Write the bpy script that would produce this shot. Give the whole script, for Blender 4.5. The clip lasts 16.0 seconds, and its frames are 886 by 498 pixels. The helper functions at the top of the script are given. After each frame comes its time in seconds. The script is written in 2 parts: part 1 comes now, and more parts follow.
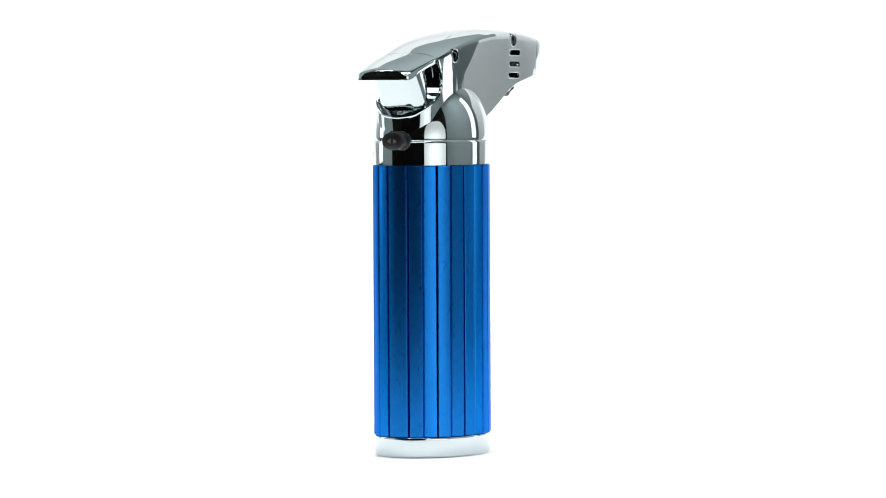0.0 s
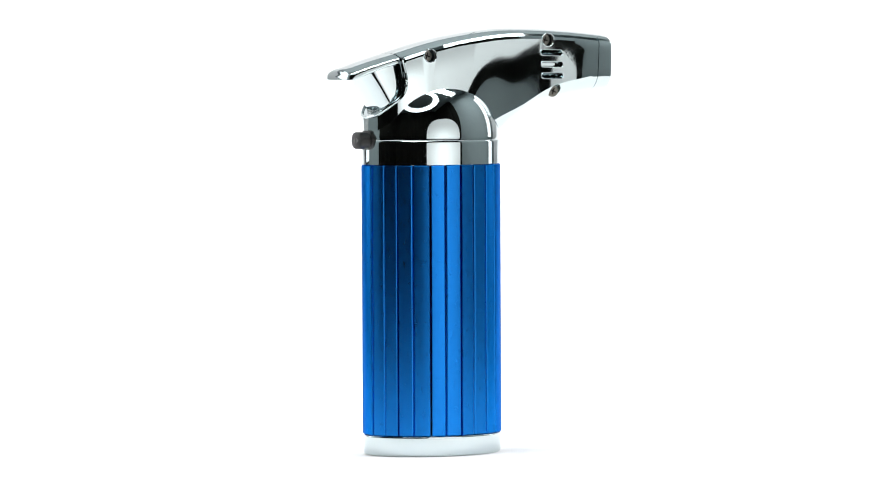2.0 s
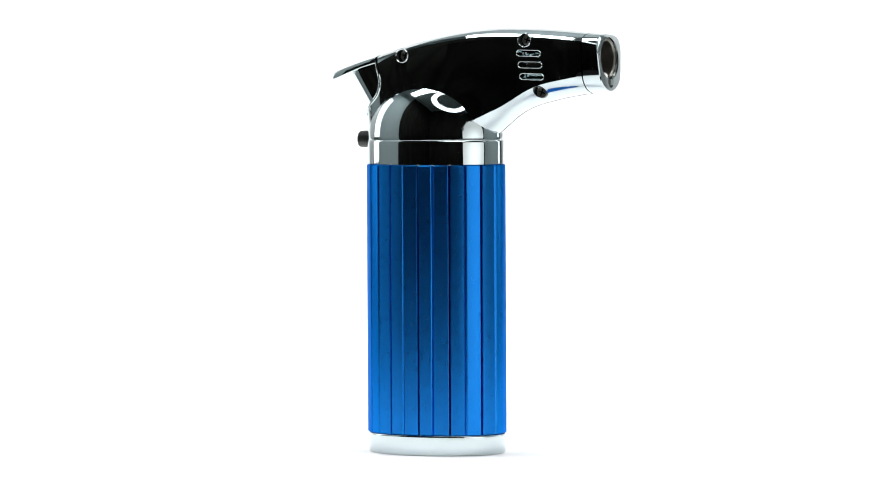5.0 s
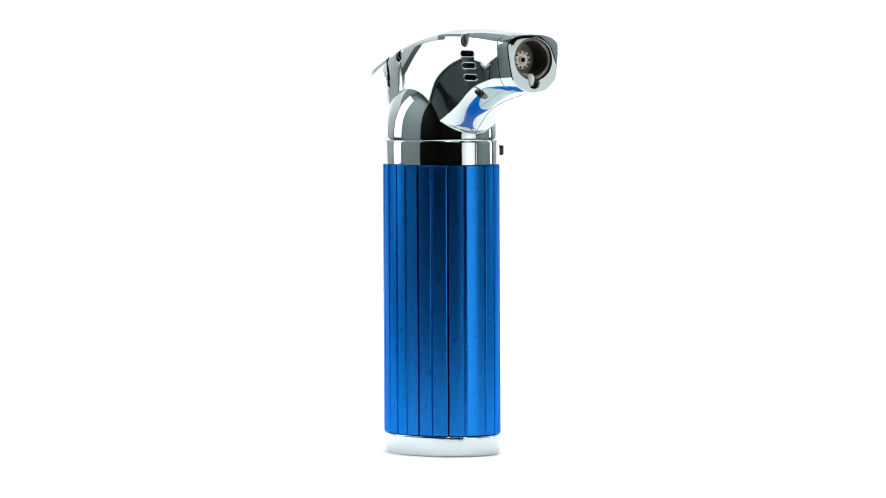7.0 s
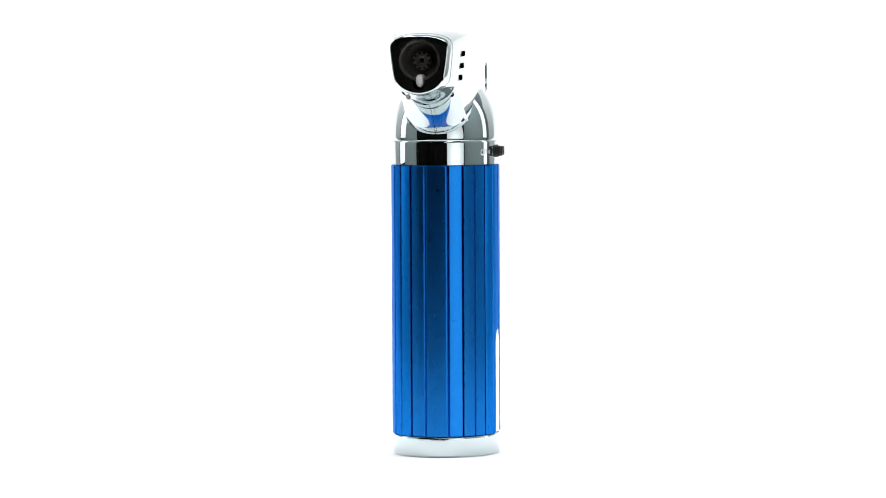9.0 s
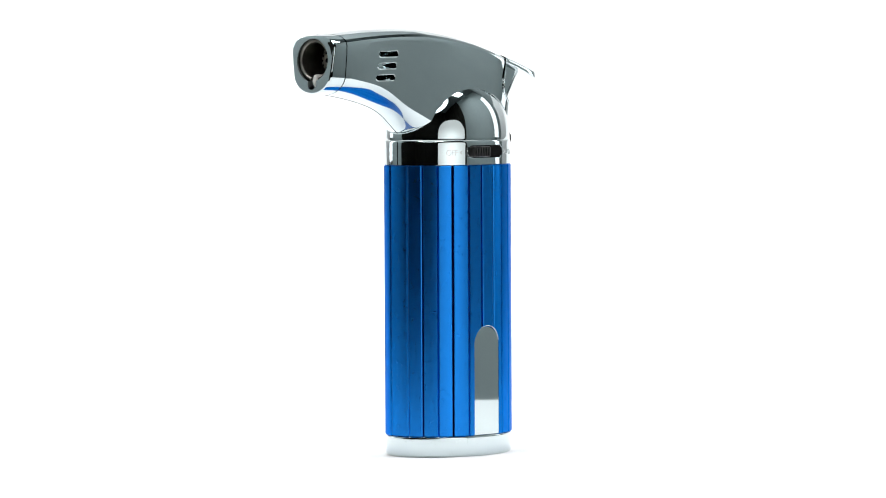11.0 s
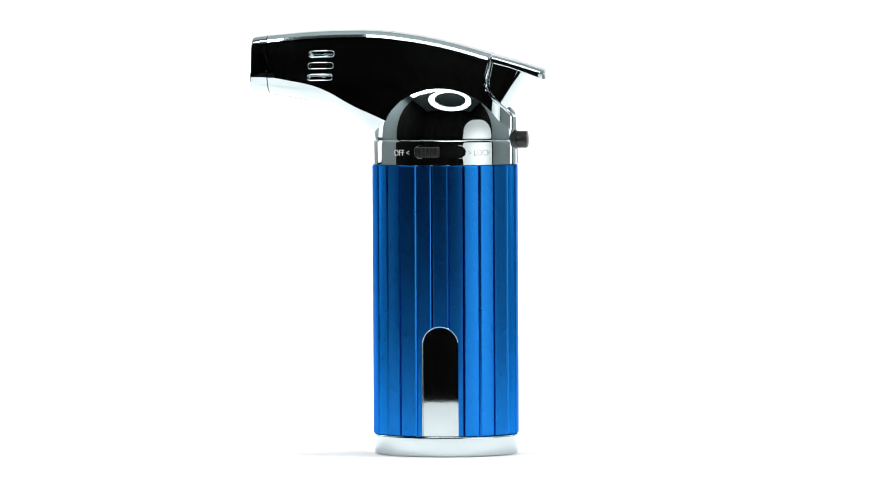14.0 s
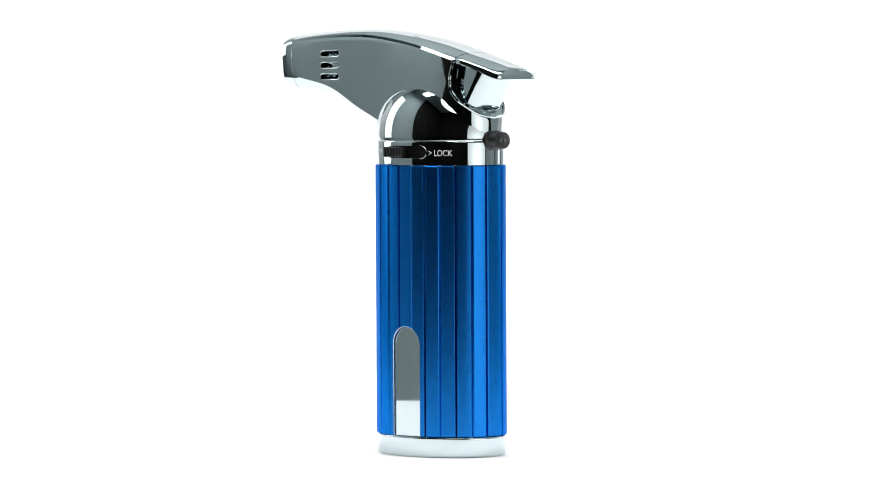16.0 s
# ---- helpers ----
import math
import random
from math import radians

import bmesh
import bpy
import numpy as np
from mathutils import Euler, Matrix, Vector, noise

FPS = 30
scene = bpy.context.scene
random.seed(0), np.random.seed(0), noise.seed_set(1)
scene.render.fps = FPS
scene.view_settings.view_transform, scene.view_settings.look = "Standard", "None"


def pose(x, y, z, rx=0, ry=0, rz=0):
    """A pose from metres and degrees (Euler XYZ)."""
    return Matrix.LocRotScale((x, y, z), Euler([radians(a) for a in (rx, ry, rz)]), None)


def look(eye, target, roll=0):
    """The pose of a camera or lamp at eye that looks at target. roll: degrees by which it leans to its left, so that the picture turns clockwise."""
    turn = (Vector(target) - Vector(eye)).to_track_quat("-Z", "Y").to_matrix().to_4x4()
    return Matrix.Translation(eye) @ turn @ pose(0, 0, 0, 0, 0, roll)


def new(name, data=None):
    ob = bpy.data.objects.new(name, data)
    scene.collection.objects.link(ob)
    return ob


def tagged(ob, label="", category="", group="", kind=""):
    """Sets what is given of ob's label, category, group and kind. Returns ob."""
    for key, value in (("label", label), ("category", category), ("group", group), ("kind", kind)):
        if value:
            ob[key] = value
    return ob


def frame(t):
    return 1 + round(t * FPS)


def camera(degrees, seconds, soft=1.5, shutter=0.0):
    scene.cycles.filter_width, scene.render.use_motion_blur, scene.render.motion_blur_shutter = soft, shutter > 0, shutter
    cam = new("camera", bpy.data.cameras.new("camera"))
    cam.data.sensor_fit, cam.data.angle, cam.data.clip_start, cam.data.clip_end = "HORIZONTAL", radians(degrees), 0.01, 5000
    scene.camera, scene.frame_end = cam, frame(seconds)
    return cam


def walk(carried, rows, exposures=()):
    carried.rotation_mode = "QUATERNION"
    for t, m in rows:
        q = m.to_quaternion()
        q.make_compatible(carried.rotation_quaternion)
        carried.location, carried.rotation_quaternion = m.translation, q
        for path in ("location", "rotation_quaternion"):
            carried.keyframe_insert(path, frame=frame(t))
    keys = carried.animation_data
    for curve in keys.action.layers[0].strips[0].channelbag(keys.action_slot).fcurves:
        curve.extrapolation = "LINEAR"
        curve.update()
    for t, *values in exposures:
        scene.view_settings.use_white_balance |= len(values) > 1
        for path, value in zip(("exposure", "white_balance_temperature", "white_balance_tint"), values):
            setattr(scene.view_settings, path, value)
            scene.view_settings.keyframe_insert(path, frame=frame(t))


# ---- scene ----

K = 0.000183            # metres per drawing unit of the lighter
BASE = 801.3            # the drawing's height line at the table


def Z(y):
    return (BASE - y) * K


# ---- camera ----
DIST = 9000 * K
cam = camera(9.96, 16.0, soft=1.0)
EYE = Matrix.Translation((0, -DIST, 0.1359)) @ pose(0, 0, 0, 90 - math.degrees(0.0423), 0, 0) @ pose(0, 0, 0, 0, 0, -0.28)
walk(cam, [(0, EYE), (16, EYE)])

# ---- world and large lights ----
world = bpy.data.worlds.new("world")
scene.world = world
world.use_nodes = True
world.node_tree.nodes["Background"].inputs[0].default_value = (0.8, 0.9, 1.0, 1)
world.node_tree.nodes["Background"].inputs[1].default_value = 0.03


def area(name, eye, target, sx, sy, watts, colour=(1, 1, 1)):
    lamp = bpy.data.lights.new(name, "AREA")
    lamp.shape, lamp.size, lamp.size_y, lamp.energy, lamp.color = "RECTANGLE", sx, sy, watts, colour
    ob = new(name, lamp)
    ob.matrix_world = look(eye, target)
    return ob


# unseen area lights, added overhead to drive the paper to white
area("backdrop_fill", (0, 0.1, 1.75), (0, 0.55, 0.3), 1.5, 0.3, 27)
area("overhead_fill", (0, -0.06, 1.75), (0, -0.1, 0), 2.4, 0.4, 25)

# ---- materials ----


def mat(name, colour, rough=0.5, metal=0.0, vary=0.08, grain=60.0, bump=0.0, rough_vary=0.05, stretch=(1, 1, 1), emit=0.0, spec=0.5):
    m = bpy.data.materials.new(name)
    m.use_nodes = True
    nt = m.node_tree
    b = nt.nodes["Principled BSDF"]
    b.inputs["Metallic"].default_value = metal
    b.inputs["Specular IOR Level"].default_value = spec
    tc = nt.nodes.new("ShaderNodeTexCoord")
    mp = nt.nodes.new("ShaderNodeMapping")
    mp.inputs["Scale"].default_value = stretch
    nt.links.new(tc.outputs["Object"], mp.inputs[0])
    fine, broad = nt.nodes.new("ShaderNodeTexNoise"), nt.nodes.new("ShaderNodeTexNoise")
    fine.inputs["Scale"].default_value, broad.inputs["Scale"].default_value = grain, grain / 9
    fine.inputs["Detail"].default_value = 6
    for n in (fine, broad):
        nt.links.new(mp.outputs[0], n.inputs["Vector"])
    mix = nt.nodes.new("ShaderNodeMath")
    mix.operation = "MULTIPLY_ADD"
    nt.links.new(fine.outputs[0], mix.inputs[0])
    mix.inputs[1].default_value = 0.5
    half = nt.nodes.new("ShaderNodeMath")
    half.operation = "MULTIPLY"
    half.inputs[1].default_value = 0.5
    nt.links.new(broad.outputs[0], half.inputs[0])
    nt.links.new(half.outputs[0], mix.inputs[2])
    ramp = nt.nodes.new("ShaderNodeMapRange")
    nt.links.new(mix.outputs[0], ramp.inputs[0])
    ramp.inputs[1].default_value, ramp.inputs[2].default_value = 0.3, 0.7
    ramp.inputs[3].default_value, ramp.inputs[4].default_value = 1 - vary, 1 + vary
    hsv = nt.nodes.new("ShaderNodeHueSaturation")
    hsv.inputs["Color"].default_value = (*colour, 1)
    nt.links.new(ramp.outputs[0], hsv.inputs["Value"])
    nt.links.new(hsv.outputs[0], b.inputs["Base Color"])
    rr = nt.nodes.new("ShaderNodeMapRange")
    nt.links.new(mix.outputs[0], rr.inputs[0])
    rr.inputs[1].default_value, rr.inputs[2].default_value = 0.3, 0.7
    rr.inputs[3].default_value, rr.inputs[4].default_value = max(rough - rough_vary, 0.0), rough + rough_vary
    nt.links.new(rr.outputs[0], b.inputs["Roughness"])
    if bump:
        bp = nt.nodes.new("ShaderNodeBump")
        bp.inputs["Strength"].default_value = bump
        bp.inputs["Distance"].default_value = 0.0002
        nt.links.new(mix.outputs[0], bp.inputs["Height"])
        nt.links.new(bp.outputs[0], b.inputs["Normal"])
    if emit:
        b.inputs["Emission Color"].default_value = (*colour, 1)
        b.inputs["Emission Strength"].default_value = emit
    return m


CHROME = mat("chrome", (0.535, 0.6, 0.615), 0.03, 1.0, 0.03, 90, 0.012, 0.015)
# faint scuffs and specks on the chrome
cn = CHROME.node_tree
ctc, cbig, cfine = cn.nodes.new("ShaderNodeTexCoord"), cn.nodes.new("ShaderNodeTexNoise"), cn.nodes.new("ShaderNodeTexNoise")
cbig.inputs["Scale"].default_value, cfine.inputs["Scale"].default_value = 55, 1100
cbig.inputs["Detail"].default_value = cfine.inputs["Detail"].default_value = 4
cpatch, cspeck, cmul, cadd = [cn.nodes.new(k) for k in ("ShaderNodeMapRange", "ShaderNodeMapRange", "ShaderNodeMath", "ShaderNodeMath")]
for node, values in ((cpatch, (0.52, 0.68, 0.0, 1.0)), (cspeck, (0.45, 0.62, 0.0, 0.08))):
    for k, v in enumerate(values):
        node.inputs[k + 1].default_value = v
for noise_node, range_node in ((cbig, cpatch), (cfine, cspeck)):
    cn.links.new(ctc.outputs["Object"], noise_node.inputs["Vector"])
    cn.links.new(noise_node.outputs[0], range_node.inputs[0])
cmul.operation, cadd.operation = "MULTIPLY", "ADD"
cn.links.new(cpatch.outputs[0], cmul.inputs[0])
cn.links.new(cspeck.outputs[0], cmul.inputs[1])
cn.links.new(cn.nodes["Principled BSDF"].inputs["Roughness"].links[0].from_socket, cadd.inputs[0])
cn.links.new(cmul.outputs[0], cadd.inputs[1])
cn.links.new(cadd.outputs[0], cn.nodes["Principled BSDF"].inputs["Roughness"])
cpeel, cheight, cbump = cn.nodes.new("ShaderNodeTexNoise"), cn.nodes.new("ShaderNodeMath"), cn.nodes.new("ShaderNodeBump")
cpeel.inputs["Scale"].default_value = 1500
cn.links.new(ctc.outputs["Object"], cpeel.inputs["Vector"])
cheight.operation = "MULTIPLY"
cn.links.new(cpeel.outputs[0], cheight.inputs[0])
cn.links.new(cpatch.outputs[0], cheight.inputs[1])
cbump.inputs["Strength"].default_value, cbump.inputs["Distance"].default_value = 0.04, 0.0002
cn.links.new(cheight.outputs[0], cbump.inputs["Height"])
cn.links.new(cn.nodes["Principled BSDF"].inputs["Normal"].links[0].from_socket, cbump.inputs["Normal"])
cn.links.new(cbump.outputs[0], cn.nodes["Principled BSDF"].inputs["Normal"])
BLUE = mat("blue_anodised", (0.008, 0.168, 0.57), 0.28, 1.0, 0.035, 6000, 0.0, 0.01, (1, 1, 0.6))
BLUE.node_tree.nodes["Principled BSDF"].inputs["Coat Weight"].default_value = 0.04
BLUE.node_tree.nodes["Principled BSDF"].inputs["Coat Roughness"].default_value = 0.2
BLUE.node_tree.nodes["Principled BSDF"].inputs["Specular Tint"].default_value = (0.3, 0.45, 0.75, 1)
SCRATCH = mat("bare_scratch", (0.10, 0.26, 0.6), 0.35, 1.0, 0.3, 2500, 0.0, 0.1)
BLACK = mat("black_plastic", (0.012, 0.012, 0.012), 0.38, 0.0, 0.2, 400, 0.05)
# near-black: shade inside holes and slots put into colour, also dark seams
VOID = mat("hole_shade_and_seam", (0.006, 0.006, 0.006), 0.9, 0.0, 0.2, 200, spec=0.1)
SCREW = mat("screw_steel", (0.2, 0.19, 0.17), 0.35, 1.0, 0.2, 700, 0.1, 0.1)
TUBE = mat("burner_tube", (0.20, 0.19, 0.17), 0.4, 1.0, 0.15, 500, 0.05)
BRASS = mat("burner_steel", (0.55, 0.52, 0.47), 0.3, 1.0, 0.12, 500, 0.05)
PIN = mat("ceramic_white", (0.8, 0.78, 0.74), 0.3, 0.0, 0.04, 300)
PRINT = mat("white_print", (0.75, 0.78, 0.78), 0.5, 0.0, 0.1, 900)
GREY_PRINT = mat("grey_print", (0.12, 0.12, 0.115), 0.5, 0.0, 0.1, 900)
PAPER = mat("white_paper", (0.86, 0.86, 0.86), 0.8, 0.0, 0.015, 12, 0.02)
PLASTER = mat("grey_plaster", (0.44, 0.505, 0.51), 0.85, 0.0, 0.05, 8, 0.1)
DARK_PLASTER = mat("dark_plaster", (0.27, 0.305, 0.31), 0.85, 0.0, 0.05, 8, 0.1)
CLOTH = mat("black_cloth", (0.021, 0.021, 0.018), 0.95, 0.0, 0.2, 40, 0.2, spec=0.1)
FLOOR = mat("dark_floor", (0.03, 0.03, 0.03), 0.6, 0.0, 0.2, 20, 0.1)
GLOW = mat("diffuser", (1.0, 0.99, 0.97), 0.6, 0.0, 0.01, 10, emit=1.8)
# the large diffuser is hottest inside and fades to its edges
gn = GLOW.node_tree
gtc, gsep = gn.nodes.new("ShaderNodeTexCoord"), gn.nodes.new("ShaderNodeSeparateXYZ")
gn.links.new(gtc.outputs["Generated"], gsep.inputs[0])
gprev = None
for axis, values in (("X", (0.5, 1.0, 1.35, 0.5)), ("X", (0.0, 0.5, 0.42, 1.0)), ("Z", (0.36, 0.82, 1.0, 0.05)), ("Z", (0.06, 0.3, 0.3, 1.0))):
    gfade = gn.nodes.new("ShaderNodeMapRange")
    gfade.interpolation_type = "SMOOTHSTEP"
    for k, v in enumerate(values):
        gfade.inputs[k + 1].default_value = v
    gn.links.new(gsep.outputs[axis], gfade.inputs[0])
    if gprev is None:
        gprev = gfade.outputs[0]
        continue
    gmul = gn.nodes.new("ShaderNodeMath")
    gmul.operation = "MULTIPLY"
    gn.links.new(gprev, gmul.inputs[0])
    gn.links.new(gfade.outputs[0], gmul.inputs[1])
    gprev = gmul.outputs[0]
gn.links.new(gprev, gn.nodes["Principled BSDF"].inputs["Emission Strength"])
SIDE_GLOW = mat("side_diffuser", (1.0, 1.0, 1.0), 0.6, 0.0, 0.01, 10, emit=1.3)
RING_GLOW = mat("ring_diffuser", (0.96, 0.98, 1.0), 0.6, 0.0, 0.01, 10, emit=4.0)
HOUSING = mat("lamp_housing", (0.03, 0.03, 0.03), 0.5, 0.0, 0.2, 60)

# ---- mesh tools ----


def part(name, bm, material, parent=None, label="", angle=35.0):
    me = bpy.data.meshes.new(name)
    bmesh.ops.recalc_face_normals(bm, faces=bm.faces[:])
    bm.to_mesh(me)
    bm.free()
    me.materials.append(material)
    me.shade_smooth()
    me.set_sharp_from_angle(angle=radians(angle))
    ob = new(name, me)
    ob.parent = parent
    if label:
        tagged(ob, label)
    return ob


def box(x0, y0, z0, x1, y1, z1, bevel=0.0):
    bm = bmesh.new()
    bmesh.ops.create_cube(bm, size=1, matrix=Matrix.Translation(((x0 + x1) / 2, (y0 + y1) / 2, (z0 + z1) / 2)) @ Matrix.Diagonal((x1 - x0, y1 - y0, z1 - z0, 1)))
    if bevel:
        bmesh.ops.bevel(bm, geom=bm.edges[:], offset=bevel, segments=2, affect="EDGES", profile=0.5)
    return bm


def loft(rings, close=True):
    bm = bmesh.new()
    rows = [[bm.verts.new(p) for p in r] for r in rings]
    n = len(rows[0])
    for a, b in zip(rows, rows[1:]):
        for i in range(n):
            j = (i + 1) % n
            bm.faces.new((a[i], a[j], b[j], b[i]))
    if close:
        bm.faces.new(rows[0][::-1])
        bm.faces.new(rows[-1])
    return bm


def cyl(a, b, r0, r1=None, n=24):
    a, b = Vector(a), Vector(b)
    q = (b - a).to_track_quat("Z", "Y").to_matrix()
    r1 = r0 if r1 is None else r1
    return loft([[p + q @ Vector((math.cos(t) * r, math.sin(t) * r, 0)) for t in np.linspace(0, 2 * math.pi, n, endpoint=False)] for p, r in ((a, r0), (b, r1))])


def spin(profile, a, axis, n=32):
    """Rings of (distance along the axis, radius)."""
    a, q = Vector(a), Vector(axis).to_track_quat("Z", "Y").to_matrix()
    return loft([[a + q @ Vector((math.cos(t) * r, math.sin(t) * r, d)) for t in np.linspace(0, 2 * math.pi, n, endpoint=False)] for d, r in profile])


def tube(points, r, n=10):
    pts = [Vector(p) for p in points]
    rings = []
    for i, p in enumerate(pts):
        d = pts[min(i + 1, len(pts) - 1)] - pts[max(i - 1, 0)]
        q = d.to_track_quat("Z", "Y").to_matrix()
        rings.append([p + q @ Vector((math.cos(t) * r, math.sin(t) * r, 0)) for t in np.linspace(0, 2 * math.pi, n, endpoint=False)])
    return loft(rings)


def stadium(w, h, n=8):
    """Half length w, half height h: the outline of a slot."""
    out = []
    for c, s in ((w - h, -90), (-(w - h), 90)):
        out += [(c + h * math.cos(radians(s + 180 * i / n)), h * math.sin(radians(s + 180 * i / n))) for i in range(n + 1)]
    return out


def spline(xs, ys):
    """A natural cubic through a few stations."""
    xs, ys = np.array(xs, float), np.array(ys, float)
    n, h = len(xs), np.diff(xs)
    a, r = np.eye(n), np.zeros(n)
    for i in range(1, n - 1):
        a[i, i - 1], a[i, i], a[i, i + 1] = h[i - 1], 2 * (h[i - 1] + h[i]), h[i]
        r[i] = 6 * ((ys[i + 1] - ys[i]) / h[i] - (ys[i] - ys[i - 1]) / h[i - 1])
    m = np.linalg.solve(a, r)

    def at(x):
        x = min(max(x, xs[0]), xs[-1])
        i = min(int(np.searchsorted(xs, x, "right")) - 1, n - 2)
        u, v = xs[i + 1] - x, x - xs[i]
        return float((m[i] * u ** 3 + m[i + 1] * v ** 3) / (6 * h[i]) + (ys[i] / h[i] - m[i] * h[i] / 6) * u + (ys[i + 1] / h[i] - m[i + 1] * h[i] / 6) * v)
    return at


def carve(ob, cutters, angle=35.0):
    """Cuts the shapes out of ob and removes them."""
    tools = []
    for bm in cutters:
        me = bpy.data.meshes.new("cut")
        bmesh.ops.recalc_face_normals(bm, faces=bm.faces[:])
        bm.to_mesh(me)
        bm.free()
        c = new("cut", me)
        mod = ob.modifiers.new("cut", "BOOLEAN")
        mod.operation, mod.solver, mod.object = "DIFFERENCE", "EXACT", c
        tools.append(c)
    deps = bpy.context.evaluated_depsgraph_get()
    deps.update()
    me = bpy.data.meshes.new_from_object(ob.evaluated_get(deps))
    old = ob.data
    ob.modifiers.clear()
    ob.data = me
    me.name = ob.name
    me.shade_smooth()
    me.set_sharp_from_angle(angle=radians(angle))
    for c in tools:
        bpy.data.objects.remove(c)
    bpy.data.meshes.remove(old)


# ---- the studio ----


def studio():
    # one bent sheet of white paper: round-fronted table top, sweep and rise
    prof = [(-0.262 + 0.262 * (1 - math.cos(radians(q))), 0.0) for q in range(4, 91, 5)] + [(0.0, 0.0), (0.25, 0.0)]
    prof += [(0.25 + 0.3 * math.sin(radians(a)), 0.3 - 0.3 * math.cos(radians(a))) for a in range(6, 91, 6)] + [(0.55, 0.36)]
    rings = []
    for k, (y, z) in enumerate(prof):
        (ya, za), (yb, zb) = prof[max(k - 1, 0)], prof[min(k + 1, len(prof) - 1)]
        d = math.hypot(yb - ya, zb - za)
        ny, nz = (zb - za) / d * 0.002, -(yb - ya) / d * 0.002
        w = math.sqrt(0.262 ** 2 - y * y) if y < 0 else 0.262 + 0.098 * min(y / 0.2, 1)
        rings.append([(-w, y, z), (w, y, z), (w, y + ny, z + nz), (-w, y + ny, z + nz)])
    sheet = part("backdrop", loft(rings), PAPER)
    tagged(sheet, "seamless white paper sweep under and behind the lighter", "backdrop", kind="structure")

    # unseen white boards, added so the chrome flanks reflect a lighter grey
    for x0, x1 in ((-0.8, 0.0), (0.003, 0.8)):
        board = part("fill_board", box(x0, 0.575, -0.2, x1, 0.585, 0.46, 0.001), PAPER)
        tagged(board, "upright white foam board added behind the paper sweep to lighten chrome reflections", "reflector board", "white reflector boards")
        part("foot", box((x0 + x1) / 2 - 0.02, 0.587, -0.75, (x0 + x1) / 2 + 0.02, 0.62, 0.25, 0.002), HOUSING, board)

    table = tagged(new("table"), "plain dark-legged table under the white paper", "table")
    part("tabletop", box(-0.2, -0.15, -0.035, 0.2, 0.56, -0.003, 0.003), HOUSING, table)
    for x in (-0.16, 0.16):
        for y in (-0.11, 0.5):
            part("leg", box(x - 0.025, y - 0.025, -0.75, x + 0.025, y + 0.025, -0.035, 0.003), HOUSING, table)

    X, Y0, Y1, B, T = 1.6, -2.6, 0.9, -0.75, 1.95
    for name, dims, m in (("wall_west", (-X - 0.1, Y0, B, -X, Y1, T), PLASTER), ("wall_east", (X, Y0, B, X + 0.1, Y1, T), PLASTER),
                          ("wall_north", (-X - 0.1, Y1, B, X + 0.1, Y1 + 0.1, T), DARK_PLASTER), ("wall_south", (-X - 0.1, Y0 - 0.1, B, X + 0.1, Y0, T), PLASTER),
                          ("floor", (-X - 0.1, Y0 - 0.1, B - 0.1, X + 0.1, Y1 + 0.1, B), FLOOR), ("ceiling", (-X - 0.1, Y0 - 0.1, T, X + 0.1, Y1 + 0.1, T + 0.1), DARK_PLASTER)):
        tagged(part(name, box(*dims), m), "plain grey studio " + name.split("_")[0], name.split("_")[0], kind="structure")

    # unseen black cloth added round the camera's side, to blacken reflections in the chrome
    def curtain(points):
        bm = bmesh.new()
        rows, n = [], 0
        for (x0, y0), (x1, y1) in zip(points, points[1:]):
            length = math.hypot(x1 - x0, y1 - y0)
            k = int(length / 0.02)
            for i in range(k):
                f = i / k
                off = 0.009 * math.sin((n + i) * 0.7) + 0.006 * math.sin((n + i) * 0.23)
                nx, ny = -(y1 - y0) / length, (x1 - x0) / length
                rows.append([bm.verts.new((x0 + (x1 - x0) * f + nx * off, y0 + (y1 - y0) * f + ny * off, z)) for z in (B + 0.01, T - 0.02)])
            n += k
        for a, b in zip(rows, rows[1:]):
            bm.faces.new((a[0], b[0], b[1], a[1]))
        ob = part("curtain", bm, CLOTH)
        ob.modifiers.new("thick", "SOLIDIFY").thickness = 0.003
        return tagged(ob, "black cloth curtain in loose folds, added to darken the chrome's reflections", "curtain")
    curtain([(-1.52, -0.5), (-1.52, -2.5), (1.52, -2.5), (1.52, -0.77)])

    def softbox(eye, target, w, h, corner, material):
        """Half sizes w, h; corner: radii of the upper and the lower corners."""
        soft = tagged(new("softbox"), "softbox lamp with white diffuser on a black stand", "studio lamp", "studio softboxes")
        at = look(eye, target)
        ring = []
        for (sx, sy), a0 in zip(((1, 1), (-1, 1), (-1, -1), (1, -1)), (0, 90, 180, 270)):
            c = corner[0] if sy > 0 else corner[1]
            ring += [(sx * (w - c) + c * math.cos(radians(a0 + i * 15)), sy * (h - c) + c * math.sin(radians(a0 + i * 15))) for i in range(7)]
        part("diffuser", loft([[at @ Vector((x, y, 0.0)) for x, y in ring], [at @ Vector((x, y, 0.012)) for x, y in ring]]), material, soft, "white glowing fabric diffuser")
        part("shell", loft([[at @ Vector((x * 1.03, y * 1.03, d)) for x, y in ring] for d in (0.016, 0.04)] + [[at @ Vector((x * 0.3, y * 0.3, 0.2)) for x, y in ring]]), HOUSING, soft)
        c = at @ Vector((0, 0, 0.19))
        part("pole", cyl((c.x, c.y, B), (c.x, c.y, c.z), 0.014), HOUSING, soft)
        for a in (30, 150, 270):
            part("leg", cyl((c.x, c.y, B + 0.3), (c.x + 0.25 * math.cos(radians(a)), c.y + 0.25 * math.sin(radians(a)), B + 0.01), 0.009), HOUSING, soft)
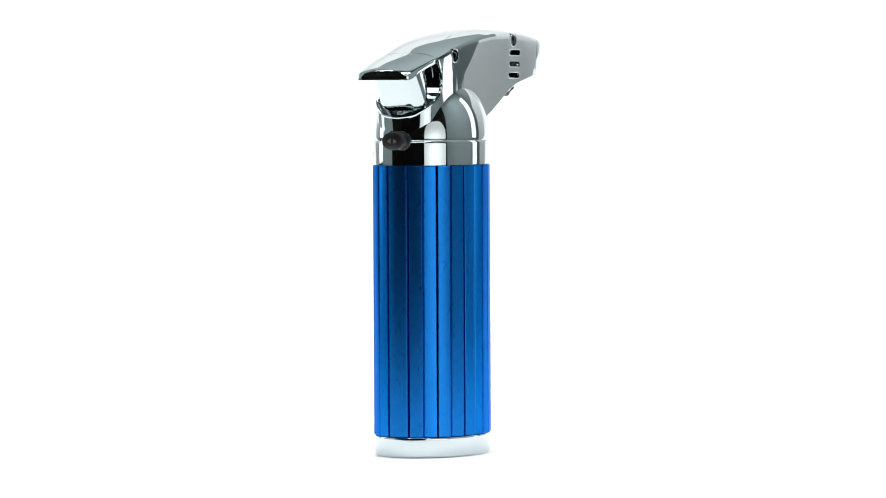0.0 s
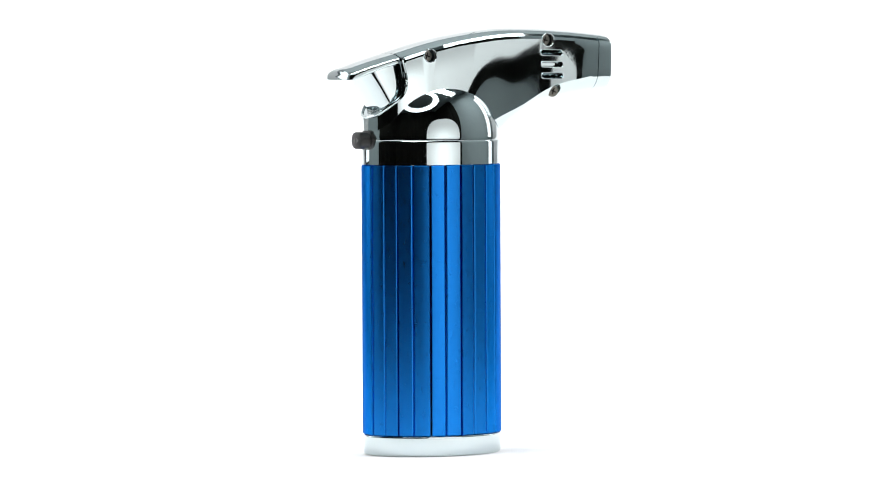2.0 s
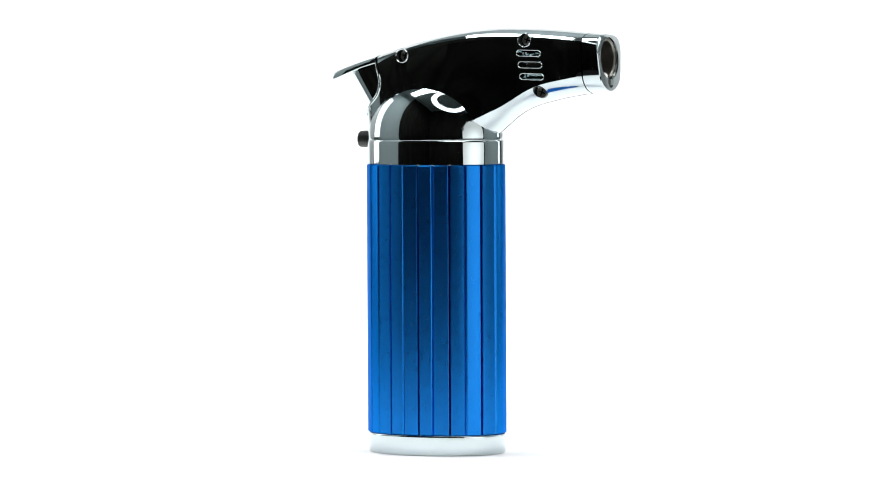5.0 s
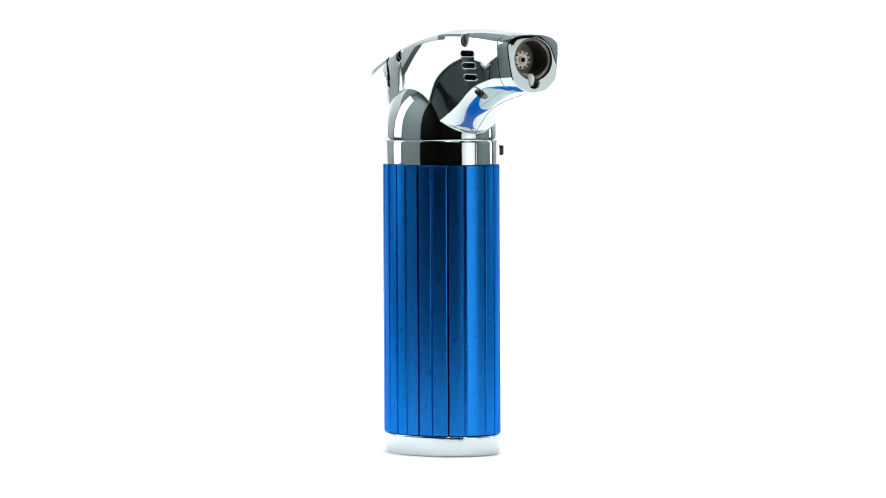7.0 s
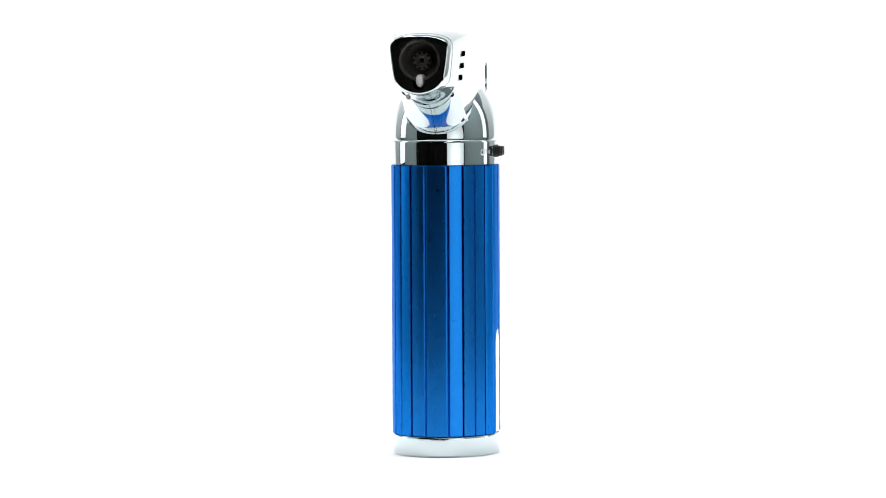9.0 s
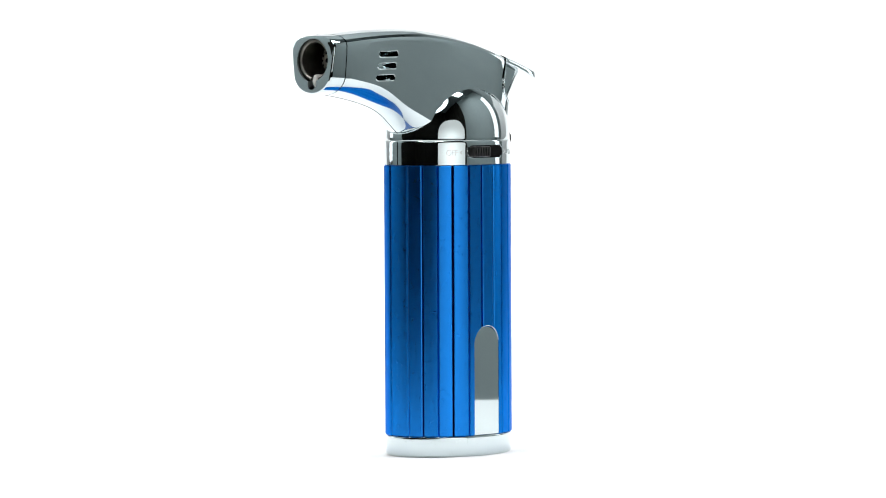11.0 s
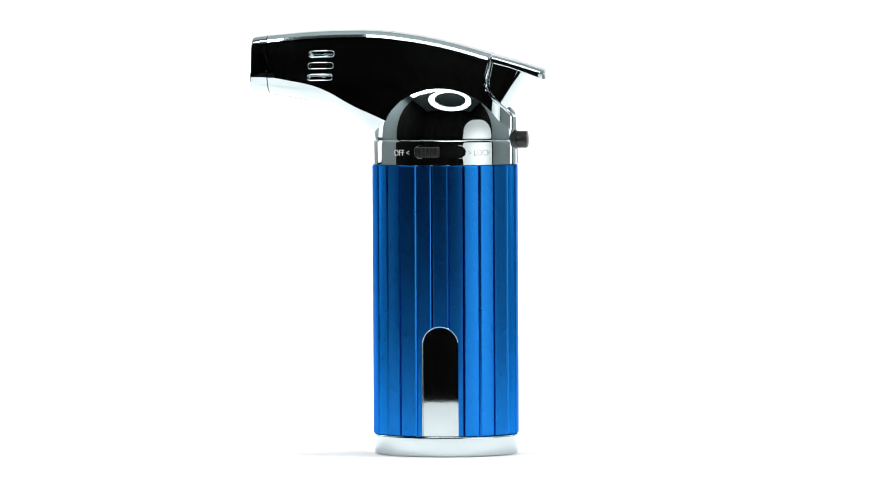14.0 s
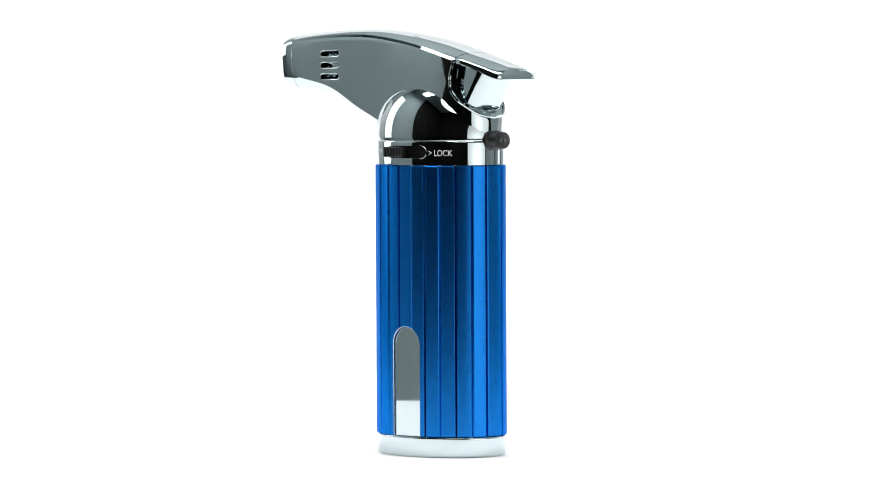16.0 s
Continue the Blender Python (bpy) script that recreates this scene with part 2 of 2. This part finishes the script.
    # one beside the camera, two at the sides for white patches in the chrome
    softbox((0.787, -0.99, 0.15), (0, 0, 0.15), 0.50, 0.41, (0.4, 0.05), GLOW)
    softbox((-1.03, 0.49, 0.45), (0, 0.05, 0.35), 0.17, 0.43, (0.03, 0.03), SIDE_GLOW)
    softbox((1.02, 0.46, 0.43), (0, 0.05, 0.35), 0.09, 0.43, (0.03, 0.03), SIDE_GLOW)

    # ring lamp high before the lighter
    lamp = tagged(new("ring_lamp"), "round ring lamp hung above the table on a ceiling rod", "studio lamp")
    e = radians(57)
    centre = Vector((0.02, -0.55 * math.cos(e), 0.12 + 0.55 * math.sin(e)))
    at = look(centre, (0, 0, 0.12))

    def hoop(r0, r1, z0, z1):
        return [[at @ Vector((r * math.cos(a), r * math.sin(a), z)) for a in np.linspace(0, 2 * math.pi, 64, endpoint=False)] for r, z in ((r0, z0), (r1, z0), (r1, z1), (r0, z1), (r0, z0))]
    part("diffuser", loft(hoop(0.18, 0.25, 0.0, 0.012), False), RING_GLOW, lamp, "white glowing ring diffuser")
    part("shell", loft(hoop(0.17, 0.26, 0.014, 0.05), False), HOUSING, lamp)
    top = at @ Vector((0, 0.215, 0.04))
    part("rod", cyl(top, (top.x, top.y, T), 0.01), HOUSING, lamp)


studio()

# ---- the torch lighter; x runs to its nozzle, units of K ----
A, B = 128.0, 94.5
LIGHTER = tagged(new("torch_lighter"), "chrome and anodised blue pistol-shaped torch lighter standing upright", "lighter")


def P(x, y, h):
    return Vector((x * K, y * K, Z(h)))


def ellipse(h, s=1.0, da=0.0, n=96):
    return [P((A * s + da) * math.cos(t), (B * s + da) * math.sin(t), h) for t in np.linspace(0, 2 * math.pi, n, endpoint=False)]


def sleeve():
    one = [12.5, 28.3, 42.5, 56, 71, 84, 97, 109, 122.5, 136.5, 152, 167.5]
    two = [12.5, 29.5, 45.3, 59, 73, 85, 98.5, 111, 125.6, 139.3, 153, 168]
    lines = one + [360 - a for a in reversed(two)]
    deep = set(one[1::2] + [360 - a for a in two[1::2]])
    out = []
    for i, a in enumerate(lines):
        b = lines[(i + 1) % len(lines)] + (360 if i + 1 == len(lines) else 0)
        pa, pb = [Vector((A * math.cos(radians(q)), B * math.sin(radians(q)))) for q in (a, b)]
        d = 7.0 if a in deep else 2.6
        out.append(pa * (1 - d / pa.length))
        for f in (0.06, 0.10, 0.2, 0.35, 0.5, 0.65, 0.8, 0.90, 0.94):
            q = radians(a + (b - a) * f)
            arc, chord = Vector((A * math.cos(q), B * math.sin(q))), pa.lerp(pb, f)
            p = chord.lerp(arc, 0.9)
            if f in (0.06, 0.94):
                p = p * (1 - 0.7 / p.length)
            out.append(p)
    rings = [[P(p.x * s, p.y * s, h) for p in out] for h, s in ((764.5, 0.995), (763.5, 1.01), (290.5, 1.01), (289.3, 0.995))]
    ob = part("sleeve", loft(rings), BLUE, LIGHTER, "fluted blue anodised metal sleeve", 12)
    # arched opening low on one flank
    arch = [(-32, 800), (32, 800)] + [(32 * math.cos(radians(a)), 603.5 - 32 * math.sin(radians(a))) for a in range(0, 181, 10)]
    carve(ob, [loft([[P(x, y, h) for x, h in arch] for y in (86, 130)])], 12)
    bm = bmesh.new()
    cols = []
    for i in range(21):
        x = -31.4 * math.cos(math.pi * i / 20)
        top = 603.5 - math.sqrt(max(31.5 ** 2 - x * x, 0))
        y = 90.0 * math.sqrt(1 - (x / 420) ** 2) - 0.05 * x
        cols.append([bm.verts.new(P(x, d, h)) for d, h in ((80, 764), (y, 764), (y, top + 2), (y - 1.5, top), (80, top))])
    for a, b in zip(cols, cols[1:]):
        for k in range(5):
            bm.faces.new((a[k], a[(k + 1) % 5], b[(k + 1) % 5], b[k]))
    bm.faces.new(cols[0])
    bm.faces.new(cols[-1])
    part("window_panel", bm, CHROME, LIGHTER, "mirror-bright chrome panel in an arched opening", 25)
    edge = [(x, 764) for x in (-31.6,)] + [(32 * math.cos(radians(a)) * 0.99, 603.5 - 31.7 * math.sin(radians(a))) for a in range(180, -1, -9)] + [(31.6, 764)]
    part("window_rim", tube([P(x, 93.6 * math.sqrt(1 - (x / A) ** 2), h) for x, h in edge], 0.9 * K, 6), CHROME, LIGHTER, "thin bright chrome edging")


def scratches():
    """Fine handling marks high on the sleeve's flank with the window."""
    for a0, a1, h0, h1, bow in ((117, 146, 336, 395, 9), (127, 121, 372, 351, -4), (108, 111.5, 341, 347, 1)):
        pts = []
        for f in np.linspace(0, 1, 15):
            q = radians(a0 + (a1 - a0) * f)
            pts.append(P(A * 1.0085 * math.cos(q), B * 1.0085 * math.sin(q), h0 + (h1 - h0) * f - bow * math.sin(math.pi * f)))
        part("scratch", tube(pts, 0.2 * K, 5), SCRATCH, LIGHTER, "fine pale scratch on the blue sleeve")


def base_and_collar():
    prof = [(801.25, 0.965), (800.7, 0.977), (799.4, 0.988), (797.2, 0.9955), (794, 0.999), (789, 1.0), (768.4, 1.0), (767.4, 0.9995), (766.4, 0.9975), (765.6, 0.993), (765.1, 0.986), (764.6, 0.97)]
    part("base_cap", loft([ellipse(h, s) for h, s in prof]), CHROME, LIGHTER, "polished chrome base cap", 50)
    prof = [(289.2, 0.985), (288.9, 0.998), (288.3, 1.003), (287.6, 1.0035), (250, 1.0035), (249, 1.003), (247.6, 1.0), (246.4, 0.995), (246, 0.985)]
    ob = part("collar", loft([ellipse(h, s) for h, s in prof]), CHROME, LIGHTER, "chrome collar ring", 20)
    slot = stadium(45, 11, 6)
    carve(ob, [loft([[P(x - 1.5, y, 265.5 - h) for x, h in slot] for y in (86, 130)])], 20)
    part("slot_bed", loft([[P(x * 0.99 - 1.5, y, 265.5 - h * 0.99) for x, h in slot] for y in (80, 89)]), VOID, ob, "black slot in the collar")
    edge = [(x - 1.5, 265.5 - h) for x, h in stadium(45.5, 11.5, 8)]
    part("slot_rim", tube([P(x, B * 1.003 * math.sqrt(1 - (x / (A * 1.003)) ** 2), h) for x, h in edge + edge[:1]], 0.5 * K, 6), CHROME, ob)
    knob = part("lock_slider", box(0, 0, 0, 43 * K, 16 * K, 18 * K, 2 * K), BLACK, ob, "ribbed black locking slider")
    knob.location = P(-1, 88, 274.5)
    for i in range(6):
        part("rib", box(-1.4 * K, 0, 0, 1.4 * K, 2.5 * K, 16 * K, 0.5 * K), BLACK, knob).location = ((5 + i * 6.6) * K, 15.5 * K, K)
    # seams at the front and the back
    for x in (128.6, -128.6):
        part("seam", box(-0.5 * K, -0.5 * K, 0, 0.5 * K, 0.5 * K, 40 * K), VOID, ob).location = P(x, 0, 288)
    for words, x0 in (("OFF <", 82), ("> LOCK", -50.5)):
        cu = bpy.data.curves.new("print", "FONT")
        cu.body, cu.size, cu.extrude = words, 15 * K, 0.25 * K
        tmp = new("print", cu)
        deps = bpy.context.evaluated_depsgraph_get()
        deps.update()
        me = bpy.data.meshes.new_from_object(tmp.evaluated_get(deps))
        bpy.data.objects.remove(tmp)
        for v in me.vertices:
            x, h, d = v.co
            u = x0 - x / K * 0.74
            r = math.acos(max(-1, min(1, u / (A * 1.003))))
            v.co = (u * K, (B * 1.003) * math.sin(r) * K + d + 0.2 * K, Z(272) + h)
        me.name = "lettering"
        me.materials.append(PRINT)
        t = new("lettering", me)
        t.parent = ob
        tagged(t, "small white raised lettering")


def wedge():
    poly = [(-87, 100), (-81.5, 126), (-78.8, 142), (-79.5, 153), (-83.5, 163), (-90, 171.5), (-126, 205), (-140, 219), (-270, 219), (-270, 40), (-100, 40)]
    return loft([[P(x, y, h) for x, h in poly] for y in (-130, 130)])


def shoulder():
    c, n = 114.0, 2.35
    rings = []
    for i in range(25):
        u = i / 24 * 0.93
        h = c * math.sin(u * math.pi / 2)
        s = max(1 - (h / c) ** n, 0.0) ** (1 / n)
        rings.append(ellipse(245.5 - h, s * 0.992))
    rings.insert(0, ellipse(247, 0.985))
    ob = part("shoulder", loft(rings), CHROME, LIGHTER, "domed chrome shoulder", 40)
    carve(ob, [wedge()], 40)
    back = []
    for h in range(0, 41, 4):
        back.append(P(-A * 0.992 * max(1 - (h / c) ** n, 0.0) ** (1 / n) - 0.1, 0, 245.5 - h))
    part("seam", tube(back, 0.55 * K, 6), VOID, ob, "dark moulding seam")


TOP = spline([-190, -179.5, -170, -135, -85, -35, 16, 66, 116, 166, 217, 267, 327, 345], [121, 119.5, 116.5, 104.8, 90.5, 75.8, 63.5, 55, 49.5, 48.5, 50, 53.5, 59.5, 61.5])
WIDE = spline([-128, -123, -114, -104, -94, -80, -30, 50, 130, 210, 270, 300, 345], [14, 30, 46, 56.5, 61, 63.3, 65.8, 65.5, 63.4, 60.4, 57.6, 55.6, 49])
KEEL = spline([-128, -30, 60, 85, 110, 140, 166, 200, 232, 267, 310, 345], [63, 63, 58.5, 56, 54, 52.6, 52, 52.3, 53, 53.5, 50, 42.5])
CREASE = spline([-128, 40, 60, 85, 110, 166, 197, 232, 267, 310, 345], [240, 240, 230, 218, 206, 180, 162, 148, 140.5, 133, 130])
FOOT = spline([-128, 100, 112, 124, 141, 166, 217, 267, 311, 345], [247, 247, 243, 236, 223, 203, 181, 170, 163.5, 161])


def section(x, lean=0.0, shrink=0.0):
    w, t, c, f = WIDE(x) - shrink, TOP(x) + shrink, CREASE(x), FOOT(x) - shrink
    half = [(0, t - 0.0), (w * 0.35, t + 0.8), (w * 0.62, t + 3.0), (w * 0.8, t + 6.6), (w - 5, t + 10.5), (w - 1.4, t + 15), (w, t + 20)]
    k = min(KEEL(x), w) - shrink if x > -30 else w - float(np.interp(x, [-105, -25], [9, 0]))
    half += [(w + 0.5 + (k - w - 0.5) * g ** 1.25, t + 20 + (c - t - 20) * g) for g in (0.25, 0.5, 0.75)] + [(k, c)]
    a0 = float(np.interp(x, [235, 305], [0.7, 0.15]))
    for i in range(1, 9):
        a = a0 + (math.pi / 2 - a0) * i / 8
        half.append((k * math.cos(a) / math.cos(a0), c + (f - c) * (math.sin(a) - math.sin(a0)) / (1 - math.sin(a0))))
    full = half + [(-y, h) for y, h in half[-2:0:-1]]
    return [P(x + lean * (h - 60) / 100, y, h) for y, h in full]


def flank(x, h):
    """Half width of the head's side at a height."""
    w, t, c = WIDE(x), TOP(x) + 20, CREASE(x)
    k, g = min(KEEL(x), w), min(max((h - t) / (c - t), 0.0), 1.0)
    return w + 0.5 * min(g * 4, 1) + (k - w - 0.5) * g ** 1.25


def screw(x, h, depth, parent):
    bm = spin([(0, 9.6 * K), (1.5 * K, 10.4 * K), (5 * K, 10.6 * K)], P(x, -depth, h), (0, 1, 0), 24)
    ob = part("screw", bm, SCREW, parent, "cross-head steel screw")
    for a in (20, 110):
        s = part("cross_slot", box(-6 * K, -0.3 * K, -1.1 * K, 6 * K, 0.8 * K, 1.1 * K), VOID, ob)
        s.matrix_local = Matrix.Translation(P(x, -depth - 0.3, h)) @ Matrix.Rotation(radians(a), 4, "Y")


def head():
    xs = list(np.linspace(-127.5, -75, 14)) + list(np.linspace(-68, 309, 48))
    ob = part("head_shell", loft([section(x) for x in xs]), CHROME, LIGHTER, "arched mirror-chrome head shell", 17)
    cuts = [wedge()]
    slots = []
    for h, x in ((93, 210), (113.5, 212), (134, 214)):
        for side in (-1, 1):
            slots.append((x + 1, h, side))
    out = stadium(22.5, 5.2, 6)
    for x, h, side in slots:
        cuts.append(loft([[P(x + u, side * y, h - v + 0.02 * u) for u, v in out] for y in (26, 80)]))
    holes = ((-33, 97, 52), (203.5, 70, 48), (226, 161.5, 37))
    for x, h, d in holes:
        cuts.append(cyl(P(x, -d + 4, h), P(x, -90, h), 11.8 * K, n=28))
    cuts.append(cyl(P(279, 0, 103), P(330, 0, 103), 37.5 * K, n=48))
    cuts.append(cyl(P(298, 0, 143), P(330, 0, 143), 11 * K, n=24))
    carve(ob, cuts, 17)
    for x, h, side in slots:
        rows = []
        for v in np.linspace(-7, 7, 9):
            y = math.sqrt(42 ** 2 - (h - v - 113.5) ** 2)
            rows.append([P(x + u, side * d, h - v) for u, d in ((-24, y), (24, y), (24, y - 5), (-24, y - 5))])
        part("vent_slot", loft(rows), CHROME, ob, "vent slot with the bright burner tube behind")
    for x, h, side in slots:
        rim = [P(x + u, side * (flank(x + u, h) + 0.1), h - v + 0.02 * u) for u, v in stadium(22.7, 5.4, 8)]
        part("slot_rim", tube(rim + rim[:1], 0.75 * K, 6), CHROME, ob)
    for x, h, d in holes:
        screw(x, h, d, ob)
    for x, h, d in holes[:2]:
        ring = [(x + 12 * math.cos(a), h + 12 * math.sin(a)) for a in np.linspace(0, math.tau, 29)]
        part("hole_rim", tube([P(u, -flank(u, v) - 0.1, v) for u, v in ring], 0.8 * K, 6), CHROME, ob)

    # nozzle: collar piece, tube, burner and igniter
    noz = part("nozzle", loft([section(x, 0.0, s) if x < 330 else section(x, lean, s) for x, s, lean in ((310.2, 1.2, 0), (310.8, 0.2, 0), (320, 0, 0), (333, 0, 3.5), (336, 0.6, 5), (337, 2.2, 5.6))]), CHROME, LIGHTER, "chrome nozzle tip", 30)
    carve(noz, [cyl(P(288, 0, 103), P(370, 0, 103), 37 * K, n=48), cyl(P(300, 0, 143), P(370, 0, 143), 11 * K, n=24), cyl(P(300, 0, 134), P(370, 0, 134), 8 * K, n=24)], 30)
    rim = [(P(x, 0, 103).x, r * K) for x, r in ((281, 36.5), (333.5, 36.5), (335, 35.5), (335, 32.5), (333, 31), (285, 30), (281, 0.5))]
    pipe = part("burner_tube", loft([[Vector((x, r * math.cos(t), Z(103) + r * math.sin(t))) for t in np.linspace(0, 2 * math.pi, 48, endpoint=False)] for x, r in rim]), TUBE, noz, "dark grey burner tube")
    carve(pipe, [cyl(P(292, 0, 140), P(370, 0, 140), 9.5 * K, n=20)])
    disc = part("burner", spin([(0, 16 * K), (12 * K, 16 * K), (13 * K, 15 * K), (13 * K, 12 * K), (11.5 * K, 11 * K), (11.5 * K, 7 * K), (15 * K, 6 * K), (15 * K, 0.4 * K)], P(288, 0, 104), (1, 0, 0)), BRASS, noz, "pale metal burner jet")
    part("jet_hole", cyl(P(302, 0, 104), P(303.3, 0, 104), 4.2 * K), VOID, disc)
    for i in range(10):
        a = i * math.tau / 10
        part("port", cyl(P(299, 13.4 * math.cos(a), 104 + 13.4 * math.sin(a)), P(301.4, 13.4 * math.cos(a), 104 + 13.4 * math.sin(a)), 1.7 * K, n=8), VOID, disc)
    part("igniter_pin", loft([[P(x, r * math.cos(t), 138.5 + 1.7 * r * math.sin(t)) for t in np.linspace(0, 2 * math.pi, 16, endpoint=False)] for x, r in ((292, 6.5), (331, 6.5), (334, 5.2), (335.5, 2.4))]), PIN, noz, "white igniter tip")
    part("notch_bed", cyl(P(299, 0, 143), P(303, 0, 143), 10.8 * K), VOID, noz)

    part("seam", tube([P(x, 0, FOOT(x) + 0.15) for x in np.linspace(128, 308, 31)], 0.3 * K, 6), VOID, ob, "dark moulding seam")

    # lip round the trigger opening
    side = [(-86.5, 104, 60.5), (-82.5, 122, 62.2), (-79, 143, 62.8), (-83.5, 163, 60.5), (-96, 177.5, 56), (-107, 187.5, 47.5), (-116, 196, 37), (-122.5, 202, 24), (-126, 205, 0)]
    f = [spline(range(len(side)), [p[k] for p in side]) for k in range(3)]
    ts = np.linspace(0, 8, 41)
    pts = [(f[0](t), f[2](t), f[1](t)) for t in ts]
    part("trigger_lip", tube([P(*p) for p in pts] + [P(x, -y, h) for x, y, h in pts[-2::-1]], 3.0 * K), CHROME, LIGHTER, "rounded chrome lip")


def trigger():
    lever = part("trigger_cap", lever_mesh(), CHROME, LIGHTER, "chrome thumb trigger cap", 30)
    rings = []
    for h in (124, 132, 150, 170, 190, 212):
        rear = -148 + (h - 133) * 0.603
        ring = []
        for (cx, cy, cr), a0 in zip(((64, 33, 13), (25, 21, 25), (25, -21, 25), (64, -33, 13)), (0, 90, 180, 270)):
            for i in range(8):
                a = radians(a0 + i * 90 / 7)
                x = rear + cx + cr * math.cos(a)
                ring.append(P(x, cy + cr * math.sin(a), 132.5 + (x + 180) * -0.27 if h == 124 else h))
        rings.append(ring)
    part("trigger_post", loft(rings), CHROME, lever, "chrome trigger post", 30)


def lever_mesh():
    rings = []
    for x, w in ((-183, 40), (-181.5, 46), (-178, 50), (-170, 52.5), (-150, 54), (-120, 57), (-100, 58.6), (-92, 59.4), (-90, 58.6)):
        t = TOP(x) + (3 if x < -182 else 1 if x < -181 else 0)
        b = 135 + (x + 180) * -0.27 + float(np.interp(x, [-170, -130], [5, 0])) - (2.5 if x < -182 else 0.8 if x < -181 else 0)
        half = [(0, t), (w * 0.35, t + 0.6), (w * 0.62, t + 2.6), (w * 0.82, t + 5.4), (w - 3, t + 7.8), (w - 0.8, t + 9.3), (w, t + 11), (w, b - 1.8), (w - 1, b - 0.4), (w * 0.9, b), (w * 0.8, b), (w * 0.4, b), (0, b)]
        rings.append([P(x, y, h) for y, h in half + [(-y, h) for y, h in half[-2:0:-1]]])
    return loft(rings)


def button():
    out = stadium(21, 15, 8)
    rings = [[P(x, u * s, 245.5 - v * s) for u, v in out] for x, s in ((-112, 1.25), (-127, 1.2), (-129, 1.0), (-144, 1.0), (-146.5, 0.95), (-147.5, 0.85))]
    ob = part("push_button", loft(rings), BLACK, LIGHTER, "black plastic push button")
    for s in (-1, 1):
        tri = [(s * 2.5, -5), (s * 2.5, 5), (s * 10, 0)]
        part("arrow", loft([[P(x, u, 245.5 - v) for u, v in tri] for x in (-147, -147.9)]), GREY_PRINT, ob, "small grey arrow mark")


sleeve()
scratches()
base_and_collar()
shoulder()
head()
trigger()
button()

# ---- what moves ----


def motions():
    rows = []
    for i in range(33):
        t = i * 0.5
        a = -77.8 - 17.7606 * (t - 8)
        c, s = math.cos(radians(a)), math.sin(radians(a))
        rows.append((t, pose((-6 + c * -11 - s * 10) * K, (s * -11 + c * 10) * K, 0.0, 0, 0, a - 2.0)))
    walk(LIGHTER, rows)


motions()
